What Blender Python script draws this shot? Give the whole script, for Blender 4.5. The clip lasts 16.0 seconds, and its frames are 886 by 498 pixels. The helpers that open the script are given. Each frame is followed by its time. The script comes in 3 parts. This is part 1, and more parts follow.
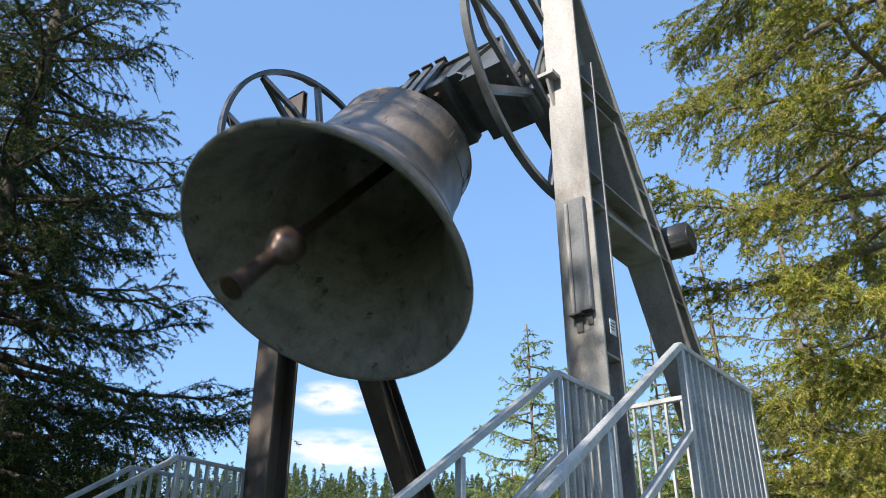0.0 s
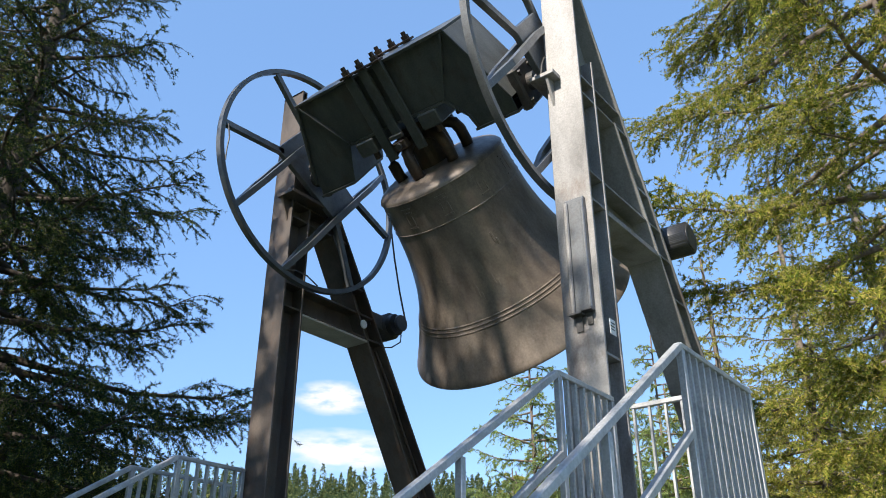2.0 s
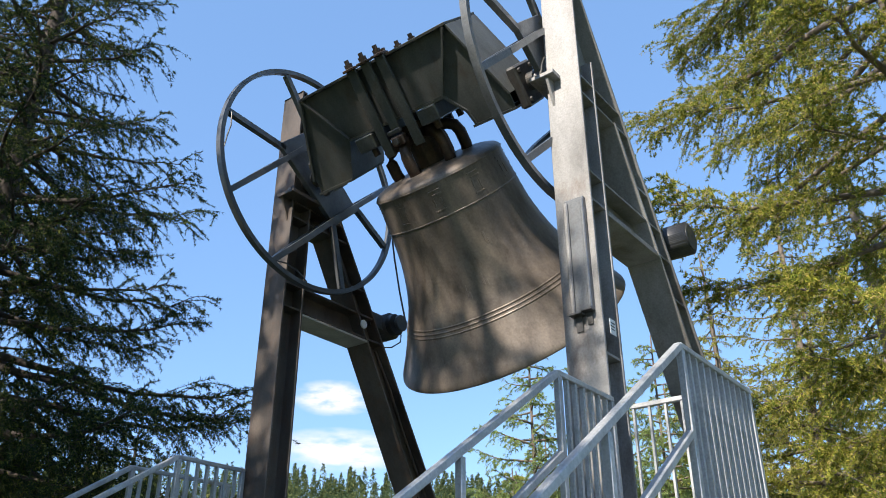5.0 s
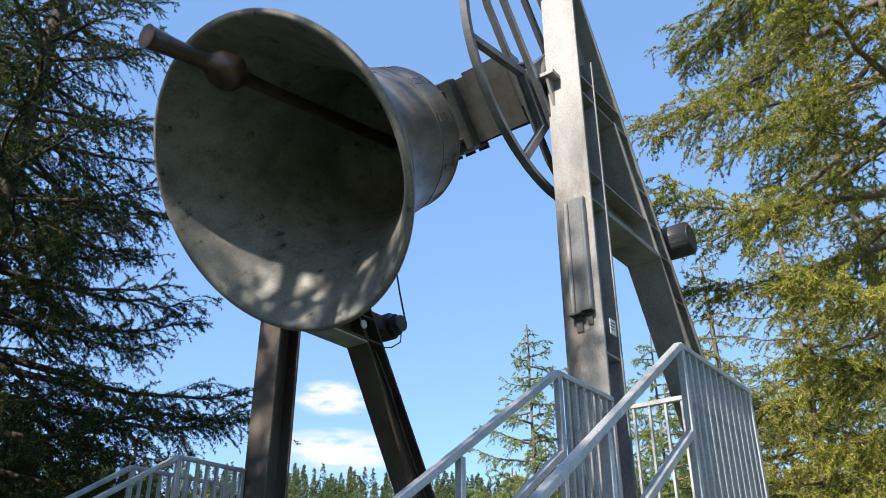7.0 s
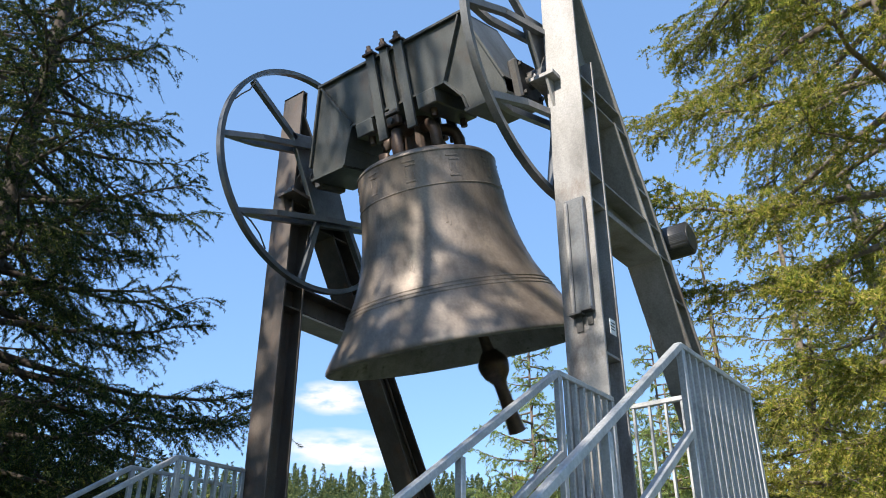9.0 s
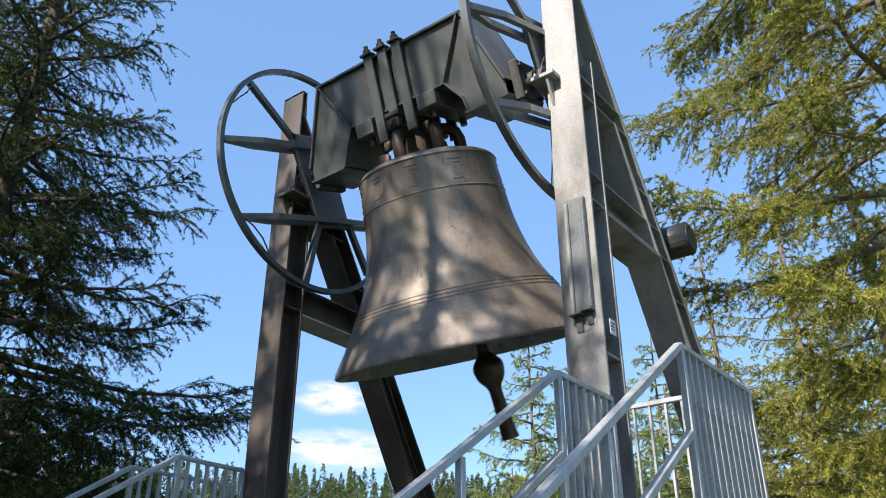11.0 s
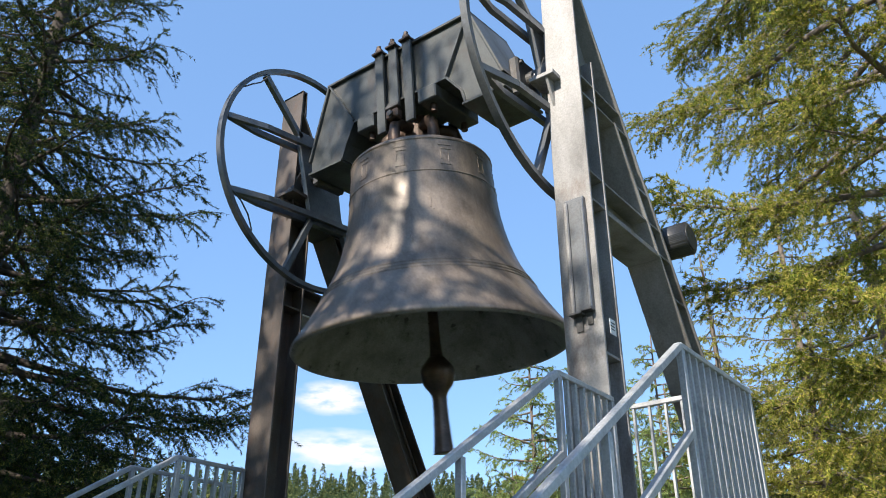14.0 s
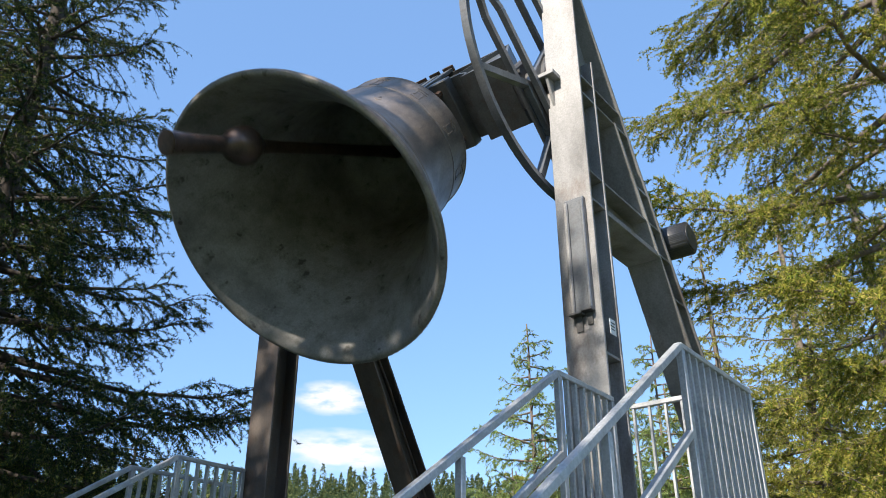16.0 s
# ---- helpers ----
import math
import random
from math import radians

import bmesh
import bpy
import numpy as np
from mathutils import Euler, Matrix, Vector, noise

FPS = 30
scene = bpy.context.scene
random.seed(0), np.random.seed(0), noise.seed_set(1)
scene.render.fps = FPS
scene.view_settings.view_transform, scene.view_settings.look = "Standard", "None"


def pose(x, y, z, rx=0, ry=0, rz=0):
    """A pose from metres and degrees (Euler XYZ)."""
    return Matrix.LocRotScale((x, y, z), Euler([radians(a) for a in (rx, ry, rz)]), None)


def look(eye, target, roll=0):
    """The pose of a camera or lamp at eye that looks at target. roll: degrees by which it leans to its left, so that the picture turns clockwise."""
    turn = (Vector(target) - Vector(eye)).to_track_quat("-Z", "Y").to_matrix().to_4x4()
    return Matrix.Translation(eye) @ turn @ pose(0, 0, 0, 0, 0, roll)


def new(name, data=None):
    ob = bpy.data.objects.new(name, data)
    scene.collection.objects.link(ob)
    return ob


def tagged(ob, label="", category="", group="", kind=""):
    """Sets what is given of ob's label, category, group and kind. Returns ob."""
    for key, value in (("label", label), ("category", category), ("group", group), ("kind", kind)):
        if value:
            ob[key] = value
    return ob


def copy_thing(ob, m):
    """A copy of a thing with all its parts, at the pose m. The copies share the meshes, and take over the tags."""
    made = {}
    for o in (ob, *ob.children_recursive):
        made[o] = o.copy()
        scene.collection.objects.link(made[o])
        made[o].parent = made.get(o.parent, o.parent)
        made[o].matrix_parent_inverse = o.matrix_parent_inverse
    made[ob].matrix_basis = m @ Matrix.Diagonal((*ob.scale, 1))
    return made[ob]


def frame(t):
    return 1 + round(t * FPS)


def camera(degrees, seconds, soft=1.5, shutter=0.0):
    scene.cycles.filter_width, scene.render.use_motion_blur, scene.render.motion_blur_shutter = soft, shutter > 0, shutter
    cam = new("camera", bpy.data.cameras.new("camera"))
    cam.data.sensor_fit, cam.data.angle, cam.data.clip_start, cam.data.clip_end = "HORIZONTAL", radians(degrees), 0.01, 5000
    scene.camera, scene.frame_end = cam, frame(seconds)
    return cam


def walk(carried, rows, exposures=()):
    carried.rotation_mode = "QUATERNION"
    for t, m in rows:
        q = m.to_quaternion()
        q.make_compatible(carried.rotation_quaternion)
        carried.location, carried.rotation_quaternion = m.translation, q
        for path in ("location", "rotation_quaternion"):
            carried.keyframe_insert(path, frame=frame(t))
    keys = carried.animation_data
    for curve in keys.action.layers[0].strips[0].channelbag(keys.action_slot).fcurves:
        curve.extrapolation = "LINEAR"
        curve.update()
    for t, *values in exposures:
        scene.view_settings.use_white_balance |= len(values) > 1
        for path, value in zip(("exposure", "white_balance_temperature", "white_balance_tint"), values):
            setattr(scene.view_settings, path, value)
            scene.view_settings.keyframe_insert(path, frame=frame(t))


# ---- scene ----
# The bell's swing axis runs along x at this height; the yz plane is the plane of the swing.
AXIS = 6.34
EYE = Vector((4.338, -5.206, 1.597))
YAW, PITCH = -0.6563, 0.4694
cam = camera(57.3, 16.0, soft=0.95, shutter=0.15)
AHEAD = Vector((math.sin(YAW) * math.cos(PITCH), math.cos(YAW) * math.cos(PITCH), math.sin(PITCH)))
walk(cam, [(0.0, look(EYE, EYE + AHEAD)), (16.0, look(EYE, EYE + AHEAD))])

# ---- world and sun ----
SUN = Vector((0.03, -0.795, 0.605)).normalized()
world = bpy.data.worlds.new("sky")
scene.world = world
world.use_nodes = True
wn = world.node_tree.nodes
sky = wn.new("ShaderNodeTexSky")
sky.sky_type = "NISHITA"
sky.sun_disc = False
sky.sun_elevation = math.asin(SUN.z)
sky.sun_rotation = math.atan2(SUN.x, SUN.y)
sky.altitude = 600
sky.air_density, sky.dust_density, sky.ozone_density = 1.0, 0.4, 1.0
wn["Background"].inputs["Strength"].default_value = 0.15
clear = wn.new("ShaderNodeHueSaturation")
clear.inputs["Saturation"].default_value, clear.inputs["Value"].default_value = 1.16, 1.02
world.node_tree.links.new(sky.outputs[0], clear.inputs["Color"])
veil = wn.new("ShaderNodeMix")
veil.data_type = "RGBA"
veil.inputs[0].default_value, veil.inputs[7].default_value = 0.55, (1.05, 1.85, 3.4, 1)
world.node_tree.links.new(clear.outputs[0], veil.inputs[6])
world.node_tree.links.new(veil.outputs[2], wn["Background"].inputs["Color"])
sun_lamp = new("sun", bpy.data.lights.new("sun", "SUN"))
sun_lamp.data.energy, sun_lamp.data.angle, sun_lamp.data.color = 4.75, radians(0.53), (1.0, 0.925, 0.81)
sun_lamp.matrix_world = look(SUN * 60, (0, 0, 0))
scene.view_settings.exposure = 1.0


# ---- materials ----
def material(name):
    m = bpy.data.materials.new(name)
    m.use_nodes = True
    return m, m.node_tree.nodes, m.node_tree.links, m.node_tree.nodes["Principled BSDF"]


def noise_node(n, l, scale, detail=6, rough=0.6, coord="Object", stretch=(1, 1, 1)):
    c = n.new("ShaderNodeTexCoord")
    mp = n.new("ShaderNodeMapping")
    mp.inputs["Scale"].default_value = stretch
    t = n.new("ShaderNodeTexNoise")
    t.inputs["Scale"].default_value, t.inputs["Detail"].default_value, t.inputs["Roughness"].default_value = scale, detail, rough
    l.new(c.outputs[coord], mp.inputs[0])
    l.new(mp.outputs[0], t.inputs["Vector"])
    return t.outputs[0]


def ramp_node(n, l, src, stops):
    r = n.new("ShaderNodeValToRGB")
    while len(r.color_ramp.elements) < len(stops):
        r.color_ramp.elements.new(0.5)
    for e, (at, col) in zip(r.color_ramp.elements, stops):
        e.position, e.color = at, (*col, 1) if len(col) == 3 else (col[0], col[0], col[0], 1)
    l.new(src, r.inputs[0])
    return r.outputs[0]


def mix_node(n, l, fac, a, b, mode="MIX"):
    x = n.new("ShaderNodeMix")
    x.data_type, x.blend_type = "RGBA", mode
    for sock, v in ((x.inputs[0], fac), (x.inputs[6], a), (x.inputs[7], b)):
        if isinstance(v, (int, float)):
            sock.default_value = v
        elif isinstance(v, tuple):
            sock.default_value = (*v, 1)
        else:
            l.new(v, sock)
    return x.outputs[2]


def bump_node(n, l, bsdf, src, strength, dist):
    b = n.new("ShaderNodeBump")
    b.inputs["Strength"].default_value, b.inputs["Distance"].default_value = strength, dist
    l.new(src, b.inputs["Height"])
    l.new(b.outputs[0], bsdf.inputs["Normal"])


def weathered(name, dark, light, stain, metal, rough, scale=3.0, stain_amount=0.5, stretch=(1, 1, 1), fine=60, relief=0.15, pits=0.0):
    """A surface mottled at two scales, with stains."""
    m, n, l, b = material(name)
    big = noise_node(n, l, scale, 8, 0.65, stretch=stretch)
    small = noise_node(n, l, fine, 4, 0.7)
    base = ramp_node(n, l, big, [(0.32, dark), (0.68, light)])
    spots = ramp_node(n, l, noise_node(n, l, scale * 2.3, 10, 0.72, stretch=stretch), [(0.52, (0.0,)), (0.72, (stain_amount,))])
    col = mix_node(n, l, spots, base, stain)
    if pits:
        marks = ramp_node(n, l, noise_node(n, l, 7.5, 3, 0.5), [(0.66, (0.0,)), (0.71, (pits,))])
        col = mix_node(n, l, marks, col, (0.045, 0.036, 0.03))
    grain = ramp_node(n, l, small, [(0.3, (0.78,)), (0.7, (1.12,))])
    l.new(mix_node(n, l, 1.0, col, grain, "MULTIPLY"), b.inputs["Base Color"])
    l.new(ramp_node(n, l, big, [(0.3, (rough + 0.1,)), (0.7, (rough - 0.1,))]), b.inputs["Roughness"])
    b.inputs["Metallic"].default_value = metal
    bump_node(n, l, b, small, relief, 0.004)
    return m


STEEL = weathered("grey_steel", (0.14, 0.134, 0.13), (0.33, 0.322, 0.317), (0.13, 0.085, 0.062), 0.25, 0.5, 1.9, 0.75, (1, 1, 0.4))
# Rust-brown stains, with the shade on this frame darkened into the colour.
STEEL_BROWN_SHADED = weathered("brown_stained_shaded_steel", (0.055, 0.046, 0.041), (0.155, 0.125, 0.105), (0.13, 0.068, 0.04), 0.2, 0.5, 2.2, 0.85, (1, 1, 0.4))
STEEL_DARK = weathered("dark_steel", (0.06, 0.058, 0.058), (0.12, 0.116, 0.114), (0.08, 0.05, 0.035), 0.4, 0.5, 4.0, 0.6)
STEEL_YOKE = weathered("dull_green_grey_steel", (0.055, 0.06, 0.06), (0.125, 0.13, 0.128), (0.075, 0.05, 0.038), 0.3, 0.45, 2.4, 0.7, (1, 1, 0.5))
STEEL_WHEEL = weathered("blue_grey_steel", (0.10, 0.106, 0.115), (0.19, 0.198, 0.21), (0.09, 0.075, 0.065), 0.45, 0.4, 3.0, 0.5)
GALVANISED = weathered("galvanised", (0.36, 0.365, 0.375), (0.52, 0.525, 0.535), (0.27, 0.265, 0.26), 0.35, 0.42, 9.0, 0.4)
BRONZE = weathered("bronze", (0.125, 0.10, 0.083), (0.275, 0.225, 0.185), (0.08, 0.062, 0.05), 0.3, 0.46, 2.6, 0.7, (1.3, 1.3, 0.45), 45, 0.06)
BRONZE_INSIDE = weathered("bronze_inside", (0.175, 0.163, 0.15), (0.325, 0.312, 0.292), (0.085, 0.08, 0.06), 0.08, 0.6, 3.2, 0.8, pits=0.75)
IRON = weathered("iron", (0.055, 0.042, 0.036), (0.12, 0.08, 0.06), (0.16, 0.07, 0.04), 0.5, 0.5, 6.0, 0.5)
RUBBER = weathered("black_housing", (0.015, 0.015, 0.016), (0.03, 0.03, 0.032), (0.05, 0.05, 0.05), 0.0, 0.45, 5.0, 0.3)
CONCRETE = weathered("concrete", (0.30, 0.29, 0.27), (0.42, 0.41, 0.39), (0.2, 0.19, 0.17), 0.0, 0.9, 1.5, 0.5)
# Cream tone that stands for light from below on one cross flange.
LIT_UNDERSIDE = weathered("lit_underside_steel", (0.36, 0.34, 0.30), (0.5, 0.48, 0.43), (0.3, 0.26, 0.2), 0.0, 0.6, 4.0, 0.4)
CLAPPER_IRON = weathered("worn_clapper_iron", (0.06, 0.045, 0.04), (0.15, 0.10, 0.08), (0.17, 0.075, 0.05), 0.6, 0.36, 6.0, 0.5)
WHITE = weathered("white_plate", (0.7, 0.7, 0.7), (0.8, 0.8, 0.8), (0.55, 0.55, 0.52), 0.0, 0.5, 8.0, 0.3)
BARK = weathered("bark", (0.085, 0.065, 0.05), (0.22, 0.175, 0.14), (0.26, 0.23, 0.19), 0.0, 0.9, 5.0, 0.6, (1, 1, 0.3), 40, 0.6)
# The same bark with the left-hand trees' shade darkened into it.
BARK_SHADED = weathered("shaded_bark", (0.03, 0.024, 0.02), (0.085, 0.065, 0.05), (0.13, 0.10, 0.08), 0.0, 0.9, 5.0, 0.5, (1, 1, 0.3), 40, 0.6)
GRASS = weathered("grass", (0.045, 0.07, 0.02), (0.09, 0.11, 0.035), (0.13, 0.10, 0.055), 0.0, 0.9, 0.4, 0.5, fine=9)


def foliage(name, dark, light, warm, through_light=0.42):
    m, n, l, b = material(name)
    n.remove(b)
    geo = n.new("ShaderNodeNewGeometry")
    tone = ramp_node(n, l, geo.outputs["Random Per Island"], [(0.0, dark), (0.75, light), (1.0, warm)])
    patch = ramp_node(n, l, noise_node(n, l, 0.9, 4), [(0.3, (0.7,)), (0.7, (1.25,))])
    col = mix_node(n, l, 1.0, tone, patch, "MULTIPLY")
    d, t, mx = n.new("ShaderNodeBsdfDiffuse"), n.new("ShaderNodeBsdfTranslucent"), n.new("ShaderNodeMixShader")
    mx.inputs[0].default_value = through_light
    l.new(col, d.inputs[0])
    l.new(col, t.inputs[0])
    l.new(d.outputs[0], mx.inputs[1])
    l.new(t.outputs[0], mx.inputs[2])
    l.new(mx.outputs[0], n["Material Output"].inputs[0])
    return m


# Larch needles twice: shade darkened into the first, sunlight brightened into the second.
NEEDLES_SHADED = foliage("needles_shaded", (0.015, 0.03, 0.018), (0.048, 0.074, 0.028), (0.22, 0.23, 0.05))
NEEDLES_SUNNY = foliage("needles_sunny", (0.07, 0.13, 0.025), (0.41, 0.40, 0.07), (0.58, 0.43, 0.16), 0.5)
NEEDLES_WOOD = foliage("needles_wood", (0.16, 0.20, 0.045), (0.47, 0.45, 0.085), (0.56, 0.44, 0.17), 0.52)
NEEDLES_YOUNG = foliage("needles_young", (0.16, 0.24, 0.08), (0.30, 0.39, 0.13), (0.42, 0.45, 0.18))
FAR_GREEN = foliage("far_green", (0.05, 0.08, 0.045), (0.12, 0.15, 0.06), (0.22, 0.22, 0.08))


# ---- mesh helpers ----
def finish(name, bm, mat, parent=None, label="", smooth=False):
    me = bpy.data.meshes.new(name)
    bmesh.ops.recalc_face_normals(bm, faces=bm.faces[:])
    bm.to_mesh(me)
    bm.free()
    me.materials.append(mat)
    if smooth:
        me.shade_smooth()
    ob = new(name, me)
    ob.parent = parent
    if label:
        ob["label"] = label
    return ob


def part(name, bm, mat, parent, label="", smooth=False):
    return finish(name, bm, mat, parent, label, smooth)


def soften(bm, width, segments=1):
    bmesh.ops.bevel(bm, geom=bm.edges[:], offset=width, segments=segments, affect="EDGES", clamp_overlap=True)
    return bm


def box(lo, hi, bevel=0.0, bm=None):
    made = bm or bmesh.new()
    mid = [(a + b) / 2 for a, b in zip(lo, hi)]
    size = [abs(b - a) for a, b in zip(lo, hi)]
    bmesh.ops.create_cube(made, size=1, matrix=Matrix.Translation(mid) @ Matrix.Diagonal((*size, 1)))
    if bevel and not bm:
        soften(made, bevel)
    return made


def prism_x(outline, x0, x1, bevel=0.0, bm=None):
    """A plate: an outline of (y, z) points pulled along x."""
    made = bm or bmesh.new()
    a = [made.verts.new((x0, y, z)) for y, z in outline]
    b = [made.verts.new((x1, y, z)) for y, z in outline]
    made.faces.new(a), made.faces.new(b[::-1])
    for i in range(len(a)):
        j = (i + 1) % len(a)
        made.faces.new((a[i], a[j], b[j], b[i]))
    if bevel and not bm:
        bmesh.ops.recalc_face_normals(made, faces=made.faces[:])
        soften(made, bevel)
    return made


def prism_y(outline, y0, y1, bevel=0.0):
    made = prism_x([(x, z) for x, z in outline], y0, y1)
    bmesh.ops.transform(made, verts=made.verts[:], matrix=Matrix(((0, 1, 0, 0), (1, 0, 0, 0), (0, 0, 1, 0), (0, 0, 0, 1))))
    bmesh.ops.recalc_face_normals(made, faces=made.faces[:])
    return soften(made, bevel) if bevel else made


def bar(p, q, w, h=None, bevel=0.0, bm=None, up=(0, 0, 1)):
    """A rectangular bar from p to q; h is its depth along 'up'."""
    made = bm or bmesh.new()
    p, q = Vector(p), Vector(q)
    d = (q - p).normalized()
    side = d.cross(Vector(up))
    if side.length < 1e-4:
        side = d.cross(Vector((0, 1, 0)))
    side.normalize()
    top = side.cross(d)
    m = Matrix((side, d, top)).transposed().to_4x4()
    m.translation = (p + q) / 2
    bmesh.ops.create_cube(made, size=1, matrix=m @ Matrix.Diagonal((w, (q - p).length, h or w, 1)))
    if bevel and not bm:
        soften(made, bevel)
    return made


def rod(p, q, r0, r1=None, sides=12, bm=None):
    made = bm or bmesh.new()
    p, q = Vector(p), Vector(q)
    m = (q - p).to_track_quat("Z", "Y").to_matrix().to_4x4()
    m.translation = (p + q) / 2
    bmesh.ops.create_cone(made, cap_ends=True, segments=sides, radius1=r0, radius2=r0 if r1 is None else r1, depth=(q - p).length, matrix=m)
    return made


def lathe(profile, sides=96):
    """A turned body: (radius, height) points about the z axis."""
    made = bmesh.new()
    rings = []
    for r, z in profile:
        if r < 1e-5:
            rings.append([made.verts.new((0, 0, z))])
        else:
            rings.append([made.verts.new((r * math.cos(a), r * math.sin(a), z)) for a in (2 * math.pi * i / sides for i in range(sides))])
    for a, b in zip(rings, rings[1:]):
        for i in range(sides):
            j = (i + 1) % sides
            if len(a) == 1:
                made.faces.new((a[0], b[i], b[j]))
            elif len(b) == 1:
                made.faces.new((a[i], a[j], b[0]))
            else:
                made.faces.new((a[i], a[j], b[j], b[i]))
    return made


def smoothed(points, steps=6):
    """Extra points on a smooth curve through the given ones."""
    out = []
    for i in range(len(points) - 1):
        p = [Vector(points[k]) for k in (max(i - 1, 0), i, i + 1, min(i + 2, len(points) - 1))]
        for s in range(steps):
            t = s / steps
            v = 0.5 * (2 * p[1] + (p[2] - p[0]) * t + (2 * p[0] - 5 * p[1] + 4 * p[2] - p[3]) * t * t + (3 * p[1] - p[0] - 3 * p[2] + p[3]) * t ** 3)
            out.append((max(v.x, 0.0), v.y))
    return out + [tuple(points[-1])]


def pipe(points, r, sides=6):
    """A bent tube through points."""
    made = bmesh.new()
    rings = []
    pts = [Vector(p) for p in points]
    for i, p in enumerate(pts):
        d = (pts[min(i + 1, len(pts) - 1)] - pts[max(i - 1, 0)]).normalized()
        a = d.cross(Vector((0.3, 0.2, 1))).normalized()
        b = d.cross(a)
        rings.append([made.verts.new(p + r * (math.cos(k) * a + math.sin(k) * b)) for k in (2 * math.pi * j / sides for j in range(sides))])
    for u, v in zip(rings, rings[1:]):
        for j in range(sides):
            made.faces.new((u[j], u[(j + 1) % sides], v[(j + 1) % sides], v[j]))
    made.faces.new(rings[0][::-1]), made.faces.new(rings[-1])
    return made


# ---- ground ----
def ground_height(x, y):
    r = math.hypot(x, y)
    ahead = max(0.0, (-x * 0.75 + y * 0.66) / max(r, 1))
    rise = max(0.0, r - 70)
    return min(0.232 * rise, 39) * (0.35 + 0.65 * ahead) + (0.5 * math.sin(x * 0.11) * math.cos(y * 0.09) if r > 25 else 0.0)


def build_ground():
    bm = bmesh.new()
    radii = [0, 4, 8, 14, 22, 32, 45, 60, 75, 90, 110, 135, 165, 200, 245, 300, 400, 600, 1000, 2500]
    rings = [[bm.verts.new((0, 0, 0))]]
    for r in radii[1:]:
        rings.append([bm.verts.new((r * math.cos(a), r * math.sin(a), ground_height(r * math.cos(a), r * math.sin(a)))) for a in (2 * math.pi * i / 72 for i in range(72))])
    for i in range(72):
        bm.faces.new((rings[0][0], rings[1][i], rings[1][(i + 1) % 72]))
    for u, v in zip(rings[1:], rings[2:]):
        for i in range(72):
            bm.faces.new((u[i], v[i], v[(i + 1) % 72], u[(i + 1) % 72]))
    tagged(finish("ground", bm, GRASS, smooth=True), "grassy hillside clearing rising to distant woods", "ground", kind="structure")


build_ground()


def slab(lo, hi, name, label):
    tagged(finish(name, box(lo, hi, 0.02), CONCRETE), label, "plinth", kind="structure")


slab((-2.3, -0.55, -0.3), (2.3, 3.6, 0.25), "plinth", "grey concrete plinth under the bell frames")


# ---- the two bell frames ----
def back_outer(z):
    return 0.45 - 0.625 * z


def back_inner(z):
    return 0.18 - 0.60 * z


